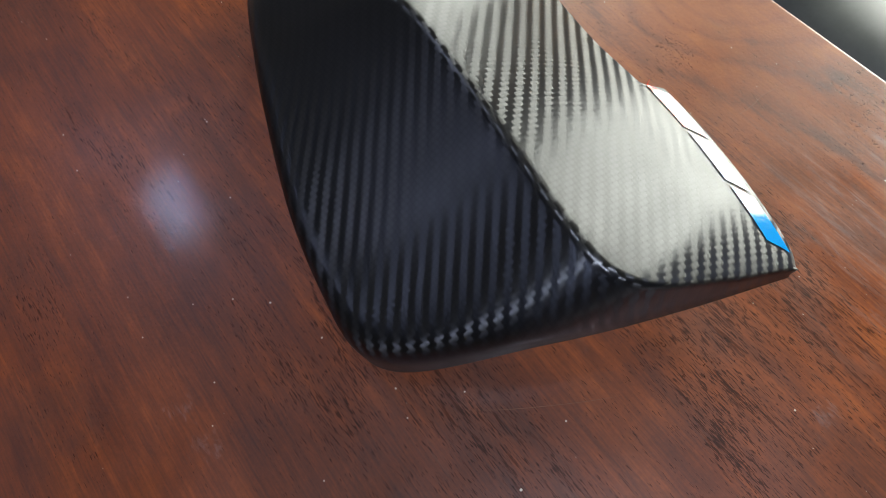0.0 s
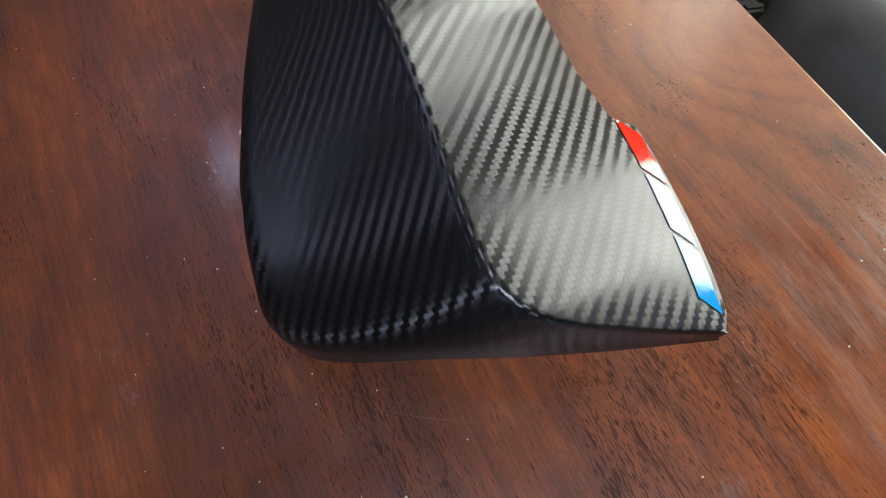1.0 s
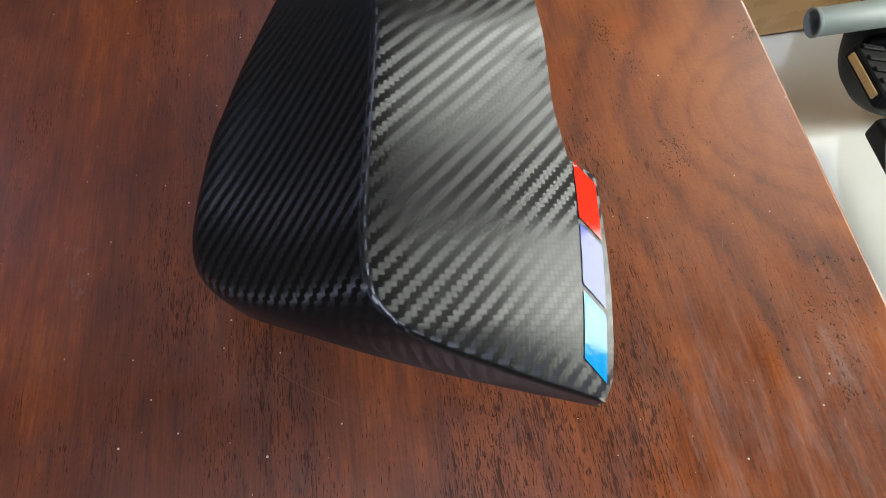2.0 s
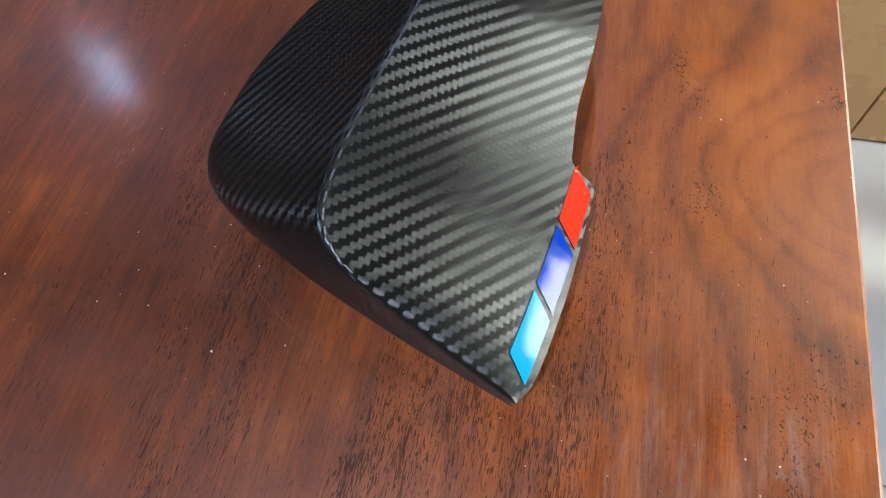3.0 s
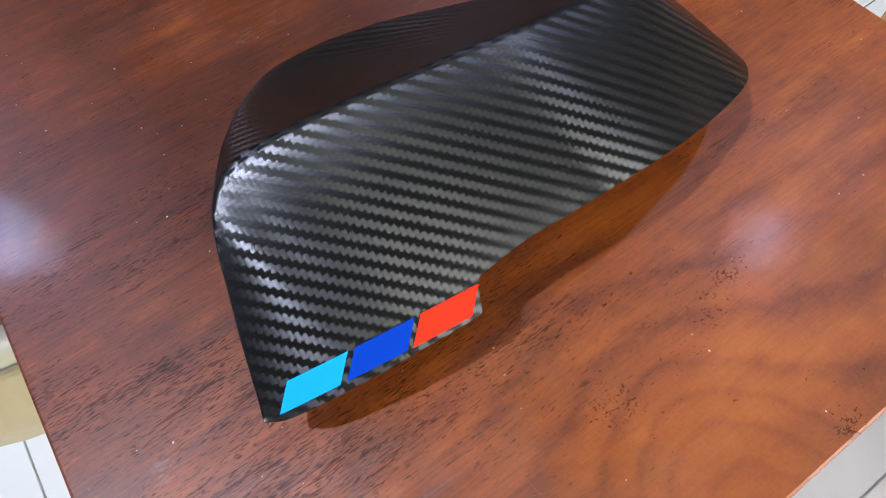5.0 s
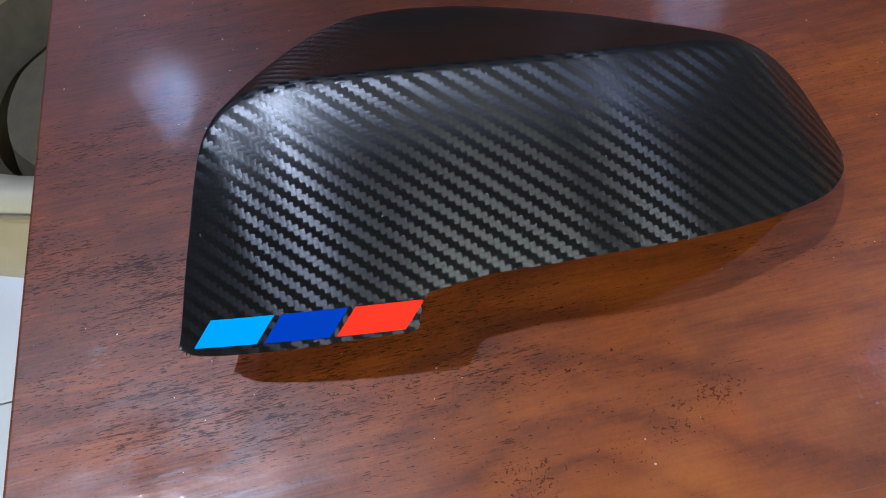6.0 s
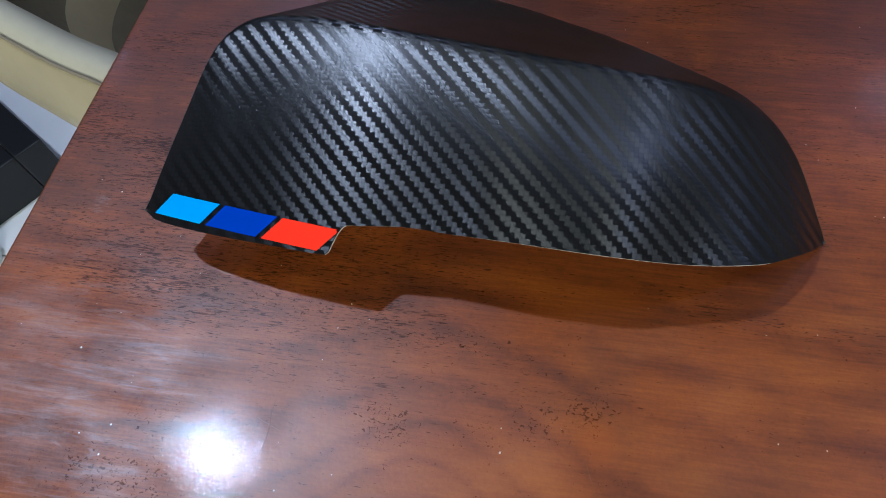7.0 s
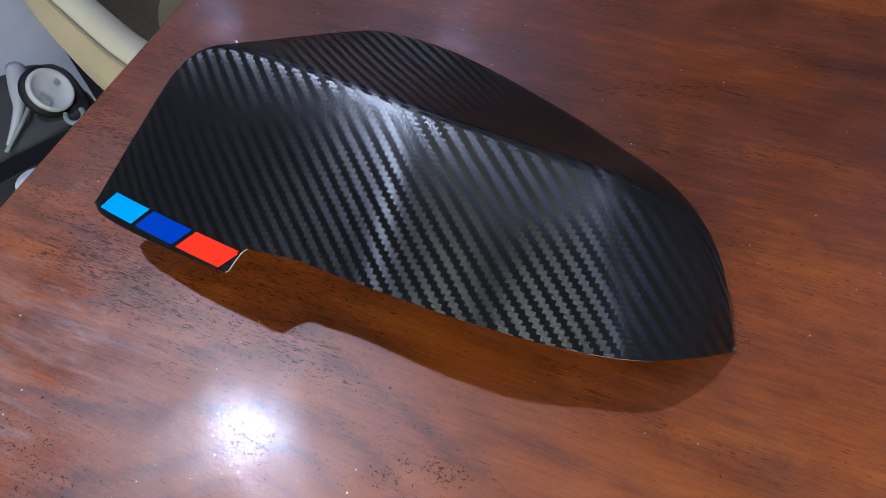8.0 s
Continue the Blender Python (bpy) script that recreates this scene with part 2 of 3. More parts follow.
def carbon_film():
    """Embossed 2 x 2 twill film: ribs run crosswise in every other group of tows, so each group shines another way."""
    n = Nodes("carbon_twill_film")
    uv = n.add("UVMap")
    uv.uv_map = "UVMap"
    sep = n.add("SeparateXYZ")
    n.link(uv.outputs[0], sep.inputs[0])
    u, v = n.math("DIVIDE", sep.outputs[0], TOW), n.math("DIVIDE", sep.outputs[1], TOW)
    step = n.math("FLOORED_MODULO", n.math("ADD", n.math("FLOOR", u), n.math("FLOOR", v)), 4.0)
    warp = n.math("LESS_THAN", step, 1.5)
    fu, fv = n.math("FRACT", u), n.math("FRACT", v)
    arch_u = n.math("SINE", n.math("MULTIPLY", fu, math.pi))
    arch_v = n.math("SINE", n.math("MULTIPLY", fv, math.pi))
    mixed = n.add("Mix")
    n.link(warp, mixed.inputs[0])
    n.link(arch_v, mixed.inputs[2])
    n.link(arch_u, mixed.inputs[3])
    grain = n.noise(uv.outputs[0], 2600.0, 2, 0.6)
    height = n.math("ADD", n.math("ADD", n.math("MULTIPLY", mixed.outputs[0], 0.3), n.math("MULTIPLY", warp, 0.8)), n.math("MULTIPLY", grain, 0.3))
    tan = n.add("Tangent")
    tan.direction_type, tan.uv_map = "UV_MAP", "UVMap"
    soil = n.noise(n.coords(), 60.0, 4, 0.6)
    seam = n.math("POWER", n.math("MULTIPLY", arch_u, arch_v), 0.35)
    vor = n.add("TexVoronoi")
    n.link(n.coords(), vor.inputs["Vector"])
    vor.inputs["Scale"].default_value = 160.0
    tell = n.add("SeparateColor")
    n.link(vor.outputs["Color"], tell.inputs[0])
    dust = n.math("MULTIPLY", n.math("LESS_THAN", vor.outputs["Distance"], n.math("MULTIPLY", tell.outputs[1], 0.05)), n.math("GREATER_THAN", tell.outputs[0], 0.90))
    n.set(colour=n.mix(n.math("MULTIPLY", dust, 0.6), n.mix(warp, (0.0020, 0.0020, 0.0024), (0.0075, 0.0075, 0.0085)), (0.5, 0.5, 0.5)), rough=n.ramp(soil, [(0.3, (0.32,)), (0.7, (0.38,))]), spec=n.math("ADD", 0.66, n.math("MULTIPLY", seam, 0.12)),
          aniso=0.9, turn=n.math("MULTIPLY", warp, 0.25), tangent=tan.outputs[0], normal=n.bump(height, 0.21, 0.00010))
    return n.mat


M = dict(
    table=wood_varnish(),
    film=carbon_film(),
    plastic=plain("cream_moulded_plastic", (0.42, 0.39, 0.32), 0.45, 0.1, 200),
    inner=plain("black_moulded_plastic", (0.02, 0.02, 0.02), 0.5, 0.2, 300),
    sky_blue=plain("light_blue_vinyl", (0.002, 0.28, 0.68), 0.10, 0.03, 400),
    deep_blue=plain("dark_blue_vinyl", (0.002, 0.036, 0.34), 0.10, 0.03, 400),
    red=plain("red_vinyl", (0.85, 0.030, 0.012), 0.10, 0.03, 400),
    # unseen walls, coloured far darker than cream so the film reflects a dim room
    wall=plain("darkened_wall_paint", (0.065, 0.058, 0.047), 0.7, 0.05, 12, 0.0004),
    # ceiling shade put into its colour, to keep reflections in film and varnish dark
    ceiling=plain("darkened_ceiling_paint", (0.09, 0.089, 0.086), 0.8, 0.04, 12),
    tile=plain("white_marble_tile", (0.78, 0.78, 0.75), 0.20, 0.07, 9, 0.0, 0, 0.5),
    grout=plain("grey_grout", (0.42, 0.41, 0.38), 0.8, 0.1, 60),
    window_white=plain("white_window_frame", (0.75, 0.75, 0.73), 0.4, 0.04, 20),
    leather=plain("beige_leather", (0.32, 0.26, 0.15), 0.45, 0.10, 160, 0.0002),
    seat=plain("olive_brown_fabric", (0.13, 0.105, 0.060), 0.85, 0.2, 400, 0.0004),
    pale_leather=plain("pale_leather", (0.40, 0.36, 0.26), 0.42, 0.08, 160, 0.0002),
    grey_body=plain("dark_grey_moulding", (0.075, 0.078, 0.070), 0.45, 0.15, 120, 0.0001, 0.0, 0.3),
    dark_green=plain("dark_green_rubber", (0.020, 0.027, 0.024), 0.35, 0.2, 120),
    seam=plain("brown_thread", (0.20, 0.16, 0.10), 0.8),
    scratch=plain("scratched_varnish", (0.20, 0.095, 0.055), 0.5, 0.2, 900),
    dark_wood=plain("dark_brown_wood", (0.030, 0.021, 0.017), 0.4, 0.25, 60, 0.0002),
    black=plain("black_rubber", (0.010, 0.010, 0.010), 0.6, 0.25, 120, 0.0002, 0.0, 0.2),
    gloss_black=plain("black_paint", (0.008, 0.008, 0.009), 0.35, 0.15, 80, 0.0, 0.0, 0.3),
    grey_tube=plain("grey_painted_steel", (0.20, 0.235, 0.22), 0.5, 0.1, 90, 0.0, 0.0),
    steel=plain("brushed_steel", (0.55, 0.55, 0.53), 0.3, 0.1, 90, 0.0, 1.0),
    amber=plain("amber_reflector", (0.62, 0.40, 0.16), 0.3, 0.1, 300),
    pale=plain("pale_grey_plastic", (0.42, 0.42, 0.41), 0.4, 0.08, 90),
    tan=plain("tan_laminate", (0.62, 0.36, 0.15), 0.28, 0.07, 7, 0.0),
    white=plain("white_plastic", (0.80, 0.82, 0.84), 0.35, 0.04, 60),
    cloth=plain("dark_grey_fabric", (0.030, 0.032, 0.032), 0.8, 0.2, 300, 0.0004),
)
glow = Nodes("lamp_diffuser")
glow.set(colour=(0.9, 0.9, 0.9), glow=(0.88, 0.94, 1.0), power=6.0)
M["lamp"] = glow.mat
glass = Nodes("window_glass")
glass.set(colour=(1, 1, 1), rough=0.0, clear=1.0)
M["glass"] = glass.mat


# ---- building helpers ----
def mesh_of(bm, name, material, smooth=False):
    me = bpy.data.meshes.new(name)
    bmesh.ops.recalc_face_normals(bm, faces=bm.faces)
    bm.to_mesh(me)
    bm.free()
    me.materials.append(material)
    if smooth:
        for poly in me.polygons:
            poly.use_smooth = True
    return me


def part(name, bm, material, parent, label="", smooth=False, m=None):
    ob = new(name, mesh_of(bm, name, material, smooth))
    ob.parent = parent
    if m is not None:
        ob.matrix_basis = m
    return tagged(ob, label) if label else ob


def thing(name, m, label, category, group="", kind=""):
    ob = new(name)
    ob.empty_display_size = 0.05
    ob.matrix_world = m
    return tagged(ob, label, category, group, kind)


def single(name, bm, material, m, label, category, group="", kind="", smooth=False):
    ob = new(name, mesh_of(bm, name, material, smooth))
    ob.matrix_world = m
    return tagged(ob, label, category, group, kind)


def box(x0, x1, y0, y1, z0, z1, bevel=0.0, seg=2):
    bm = bmesh.new()
    bmesh.ops.create_cube(bm, size=1)
    for v in bm.verts:
        v.co = ((x0 + x1) / 2 + v.co.x * (x1 - x0), (y0 + y1) / 2 + v.co.y * (y1 - y0), (z0 + z1) / 2 + v.co.z * (z1 - z0))
    if bevel:
        bmesh.ops.bevel(bm, geom=list(bm.edges), offset=bevel, segments=seg, profile=0.6, affect="EDGES", clamp_overlap=True)
    return bm


def lathe(profile, steps=40, bm=None):
    """Turns (radius, z) points round z."""
    bm = bm or bmesh.new()
    rings = []
    for r, z in profile:
        rings.append([bm.verts.new((r * math.cos(2 * math.pi * i / steps), r * math.sin(2 * math.pi * i / steps), z)) for i in range(steps)])
    for a, b in zip(rings, rings[1:]):
        for i in range(steps):
            bm.faces.new((a[i], a[(i + 1) % steps], b[(i + 1) % steps], b[i]))
    return bm


def sweep(points, radius, steps=12, bm=None, closed=False, caps=True):
    """A tube along points."""
    bm = bm or bmesh.new()
    pts = [Vector(p) for p in points]
    rings = []
    side = None
    count = len(pts)
    for i, p in enumerate(pts):
        before, after = (pts[i - 1], pts[(i + 1) % count]) if closed else (pts[max(i - 1, 0)], pts[min(i + 1, count - 1)])
        d = (after - before).normalized()
        if side is None:
            side = d.orthogonal().normalized()
        side = (side - d * side.dot(d)).normalized()
        up = d.cross(side)
        r = radius[i] if isinstance(radius, (list, tuple)) else radius
        rings.append([bm.verts.new(p + (side * math.cos(2 * math.pi * k / steps) + up * math.sin(2 * math.pi * k / steps)) * r) for k in range(steps)])
    pairs = list(zip(rings, rings[1:])) + ([(rings[-1], rings[0])] if closed else [])
    for a, b in pairs:
        for k in range(steps):
            bm.faces.new((a[k], a[(k + 1) % steps], b[(k + 1) % steps], b[k]))
    if caps and not closed:
        bm.faces.new(rings[0][::-1])
        bm.faces.new(rings[-1])
    return bm


def glide(knots, count, even=True):
    """A smooth curve through knots, as count points."""
    kn = np.asarray(knots, float)
    at = np.r_[0, np.cumsum(np.sqrt(np.linalg.norm(np.diff(kn, axis=0), axis=1)))]
    at /= at[-1]
    slope = np.gradient(kn, at, axis=0)
    s = np.linspace(0, 1, max(count * 4, 200) if even else count)
    i = np.clip(np.searchsorted(at, s, side="right") - 1, 0, len(at) - 2)
    h = (at[i + 1] - at[i])[:, None]
    w = ((s - at[i]) / (at[i + 1] - at[i]))[:, None]
    c = kn[i] * (2 * w**3 - 3 * w**2 + 1) + kn[i + 1] * (3 * w**2 - 2 * w**3) + h * slope[i] * (w**3 - 2 * w**2 + w) + h * slope[i + 1] * (w**3 - w**2)
    if not even:
        return c
    run = np.r_[0, np.cumsum(np.linalg.norm(np.diff(c, axis=0), axis=1))]
    want = np.linspace(0, run[-1], count)
    return np.stack([np.interp(want, run, c[:, k]) for k in range(3)], -1)


# ---- room ----
def setting(name, bm, material, label, category, kind="structure"):
    return single(name, bm, material, ROOM, label, category, kind=kind)


setting("floor", box(A0, A1, B0, B1, -0.12, -0.008), M["grout"], "grey grout bed under white polished floor tiles", "floor")
setting("ceiling", box(A0 - 0.15, A1 + 0.15, B0 - 0.15, B1 + 0.15, HIGH, HIGH + 0.12), M["ceiling"], "plain unseen ceiling with recessed lamps, darkened to keep reflections dim", "ceiling")
# unseen closing walls; their dark colour stands in for the room's shade
setting("wall_west", box(A0 - 0.15, A0, B0 - 0.15, B1 + 0.15, -0.12, HIGH), M["wall"], "plain unseen wall, darkened to keep reflections in the film dim", "wall")
setting("wall_south", box(A0, A1, B0 - 0.15, B0, -0.12, HIGH), M["wall"], "plain unseen wall, darkened to keep reflections in the film dim", "wall")
setting("wall_north", box(A0, A1, B1, B1 + 0.15, -0.12, HIGH), M["wall"], "plain unseen wall, darkened to keep reflections in the film dim", "wall")
# the window wall: pieces round the two openings, one mesh
bm = bmesh.new()
edges = [B0 - 0.15] + [w for pair in WINDOWS for w in pair[:2]] + [B1 + 0.15]
for x in [(edges[k], edges[k + 1], -0.12, HIGH) for k in (0, 2, 4)] + [(w[0], w[1], z0, z1) for w in WINDOWS for z0, z1 in ((-0.12, w[2]), (w[3], HIGH))]:
    piece = box(A1, A1 + 0.15, *x)
    me = bpy.data.meshes.new("piece")
    piece.to_mesh(me)
    piece.free()
    bm.from_mesh(me)
    bpy.data.meshes.remove(me)
setting("wall_east", bm, M["wall"], "unseen wall with two tall bright windows, darkened to keep reflections dim", "wall")
for k, (w0, w1, sill, head, watts) in enumerate(WINDOWS):
    win = thing("window_%d" % (k + 1), ROOM, "tall white-framed window full of daylight", "window", kind="structure")
    for y0, y1, z0, z1 in ((w0, w1, sill, sill + 0.05), (w0, w1, head - 0.05, head),
                           (w0, w0 + 0.04, sill + 0.05, head - 0.05), (w1 - 0.04, w1, sill + 0.05, head - 0.05)):
        part("window_frame", box(A1 + 0.05, A1 + 0.10, y0, y1, z0, z1, 0.004), M["window_white"], win)
    pane = part("pane", box(A1 + 0.07, A1 + 0.076, w0 + 0.04, w1 - 0.04, sill + 0.05, head - 0.05), M["glass"], win, "clear window glass")
    pane.visible_shadow = False
# ceiling lamps
for la, lb, watts in LAMPS:
    down = thing("downlight", ROOM @ pose(la, lb, HIGH - 0.02), "small round white recessed ceiling lamp", "ceiling lamp", "recessed ceiling lamps")
    part("trim_ring", lathe([(0.046, 0.02), (0.046, -0.004), (0.050, -0.010), (0.060, -0.008), (0.064, 0.0), (0.064, 0.02)], 32), M["window_white"], down, smooth=True)
    part("diffuser", lathe([(0.0005, -0.002), (0.046, -0.002), (0.046, 0.01)], 32), M["lamp"], down, "glowing white lamp diffuser")


# ---- table ----
SCRATCHES = [[(0.034, 0.029), (0.0434, 0.0217), (0.056, 0.0135), (0.0688, 0.0058), (0.076, 0.002)],
             [(0.1932, 0.0470), (0.1950, 0.0520), (0.1962, 0.0555)], [(0.2340, 0.0935), (0.2352, 0.0955), (0.2358, 0.0985)], [(0.1575, 0.0725), (0.1588, 0.0742), (0.1590, 0.0765)],
             [(0.1842, 0.0516), (0.1910, 0.0512), (0.1978, 0.0519), (0.2058, 0.0509)],
             [(0.2125, 0.2180), (0.2125, 0.1925), (0.2124, 0.1710), (0.2095, 0.1575), (0.2030, 0.1558), (0.1915, 0.1515)]]      # a, b along each


def side_table():
    root = thing("side_table", ROOM, "reddish-brown wooden table with worn glossy varnish", "table")
    (a0, a1), (b0, b1) = TABLE_A, TABLE_B
    part("tabletop", box(a0, a1, b0, b1, TOP - 0.022, TOP, 0.0012, 2), M["table"], root, "scratched and worn varnished tabletop")
    for line in SCRATCHES:
        curve = glide([(x, y, TOP - 0.00006) for x, y in line], 16).tolist()
        part("scratch", sweep(curve, [0.00007 + 0.00005 * math.sin(math.pi * k / 15) for k in range(16)], 6), M["scratch"], root, "hairline pale scratch")
    for y in (b0 + 0.03, b1 - 0.048):
        part("apron", box(a0 + 0.06, a1 - 0.06, y, y + 0.018, TOP - 0.092, TOP - 0.022), M["table"], root)
    for x in (a0 + 0.03, a1 - 0.070):
        for y in (b0 + 0.025, b1 - 0.065):
            part("leg", box(x, x + 0.04, y, y + 0.04, 0, TOP - 0.022, 0.003), M["table"], root)


side_table()


# ---- the mirror cover ----
COVER = pose(0.03, 0.15, TOP, 0, 0, 133.0)
TIP, FOOT = (-110, -9.5, 23.5), (126, -10.8, 1.3)
LIP = [TIP, (-105.6, -13.1, 24.3), (-85, -20.7, 27.5), (-61.6, -26.9, 30.1), (-43.5, -30.7, 31)]           # edge under the stripes
EDGE = [(-19.3, -25.5, 38.6), (-5.5, -28.5, 39.4), (9.6, -31.7, 40.8), (38.9, -35.6, 39), (66, -34.8, 31.6), (88, -32.4, 27), (109, -22.9, 15.9), FOOT]   # edge past the notch
NOTCH, NOTCH_AT, NOTCH_END = 9.2, (-43.5, -37.5), 95.0      # its depth, where it steps up, and where the step has died away
RIDGE = [(-110.5, -9.3, 24.5), (-98, 16.2, 39.2), (-84.2, 39.2, 53.4), (-74.2, 44.6, 57.5), (-60.5, 43.4, 60.4), (-34, 36.2, 62.7), (-9.7, 29.2, 63.2),
         (20, 21.9, 62.2), (44, 19.8, 58), (79.6, 18.4, 47.8), (108.3, 15.8, 24.6), (126.2, -10.2, 2.6)]
HEM = [(-110.5, -9.3, 18.2), (-94.5, 24.5, 25.4), (-73.8, 60.6, 29.4), (-41, 95.2, 7.2), (-12.8, 93.0, 5.6), (62, 59.5, 4), (100, 37.6, 1), (118, 16, 3), (126, -10.6, 0.8)]
HEM_AT = [0, .1, .22, .34, .45, .6, .75, .88, 1]


def cover_grid():
    """Sections across the cover, from the lip over the ridge to the hem, in metres."""
    n = 280
    mm = 0.001
    ridge = glide(np.array(RIDGE) * mm, n)
    fade = lambda x: np.clip((NOTCH_END - x) / (NOTCH_END - NOTCH_AT[1]), 0, 1)
    low = [(x, y - 0.80 * NOTCH * fade(x), z - 0.60 * NOTCH * fade(x)) for x, y, z in EDGE]
    full = glide(np.array(LIP + low) * mm, 600)                 # the face's lower edge as if there were no notch
    run = np.r_[0, np.cumsum(np.linalg.norm(np.diff(full, axis=0), axis=1))]
    want = np.interp(np.linspace(0, 1, n), [0, 0.25, 1], [0, 0.040, run[-1]])
    lip = np.stack([np.interp(want, run, full[:, k]) for k in range(3)], -1)
    kn, at = np.array(HEM) * mm, np.array(HEM_AT)
    slope = np.gradient(kn, at, axis=0)
    s = np.linspace(0, 1, n)
    i = np.clip(np.searchsorted(at, s, side="right") - 1, 0, len(at) - 2)
    h, w = (at[i + 1] - at[i])[:, None], ((s - at[i]) / (at[i + 1] - at[i]))[:, None]
    hem = kn[i] * (2 * w**3 - 3 * w**2 + 1) + kn[i + 1] * (3 * w**2 - 2 * w**3) + h * slope[i] * (w**3 - 2 * w**2 + w) + h * slope[i + 1] * (w**3 - w**2)
    d = hem - ridge
    long = np.linalg.norm(d, axis=1)[:, None]
    out = d * (1, 1, 0)
    out /= np.linalg.norm(out, axis=1)[:, None] + 1e-6
    out[0], out[-1] = out[1], out[-2]
    three = lambda v: np.interp(s, [0, 0.5, 1], v)[:, None]
    up = np.array([0, 0, 1.0])
    c1 = ridge + (out + up * three([-0.716, -0.659, -0.81])) * long * three([0.62, 0.89, 0.683])
    c2 = hem + (up + out * three([0.309, 0.021, -0.654])) * long * three([0.06, 0.547, 0.66])
    step = np.sin(np.clip((lip[:, 0] / mm - NOTCH_AT[0]) / (NOTCH_AT[1] - NOTCH_AT[0]), 0, 1) * math.pi / 2)
    cut = (step * fade(lip[:, 0] / mm) * NOTCH * mm / np.linalg.norm(ridge - lip, axis=1))[:, None]
    swell = np.array([-0.12, -0.42, 0.90]) * (np.sin(np.pi * s)**0.8 * np.clip(1.25 - s, 0.3, 1))[:, None]
    rows = []
    for j in range(25):
        v = cut + (1 - cut) * j / 24
        rows.append(lip * (1 - v) + ridge * v + swell * 0.0088 * v * (1 - v))
    front = np.array(rows)
    rows = []
    for j in range(41):
        v = j / 40
        rows.append(ridge * (1 - v)**3 + 3 * c1 * v * (1 - v)**2 + 3 * c2 * v * v * (1 - v) + hem * v**3)
    back = np.array(rows)

    def along(row, dist):
        run = np.r_[0, np.cumsum(np.linalg.norm(np.diff(row, axis=0), axis=1))]
        dist = np.clip(dist, 0, run[-1])
        return np.stack([np.interp(dist, run, row[:, k]) for k in range(3)], -1), run[-1]

    sections = []
    for k in range(n):
        f, b = front[::-1, k], back[:, k]
        lf, lb = along(f, np.array([0.0]))[1], along(b, np.array([0.0]))[1]
        soft = 0.0022 + 0.016 * max(0.0, (s[k] - 0.62) / 0.38)**1.5
        r = min(soft, 0.3 * lf, 0.3 * lb)
        pf, _ = along(f, np.linspace(lf, r, 16))
        pb, _ = along(b, np.linspace(r, lb, 30))
        w = np.linspace(0, 1, 8)[1:-1, None]
        bend = pf[-1] * (1 - w)**2 + 2 * ridge[k] * w * (1 - w) + pb[0] * w * w
        sections.append(np.concatenate([pf, bend, pb]))
    grid = np.array(sections)
    grid[:, :, 2] = np.maximum(grid[:, :, 2], 0.0003)
    return grid


def grid_normals(g):
    n = np.cross(np.gradient(g, axis=0), np.gradient(g, axis=1))
    size = np.linalg.norm(n, axis=2, keepdims=True)
    n = n / np.maximum(size, 1e-12)
    if n[130, 8, 2] < 0:
        n = -n
    n[0], n[-1] = n[1], n[-2]
    return n


def sheet(name, g, material, parent, label="", uv=None, flip=False):
    rows, cols = g.shape[:2]
    faces = [(i * cols + j, i * cols + j + 1, (i + 1) * cols + j + 1, (i + 1) * cols + j) for i in range(rows - 1) for j in range(cols - 1)]
    if flip:
        faces = [f[::-1] for f in faces]
    me = bpy.data.meshes.new(name)
    me.from_pydata([tuple(p) for p in g.reshape(-1, 3)], [], faces)
    me.materials.append(material)
    if uv is not None:
        layer = me.uv_layers.new(name="UVMap")
        flat = uv.reshape(-1, 2)
        idx = np.empty(len(me.loops), dtype=np.int32)
        me.loops.foreach_get("vertex_index", idx)
        layer.data.foreach_set("uv", flat[idx].astype(np.float32).ravel())
    for poly in me.polygons:
        poly.use_smooth = True
    me.update()
    ob = new(name, me)
    ob.parent = parent
    return tagged(ob, label) if label else ob


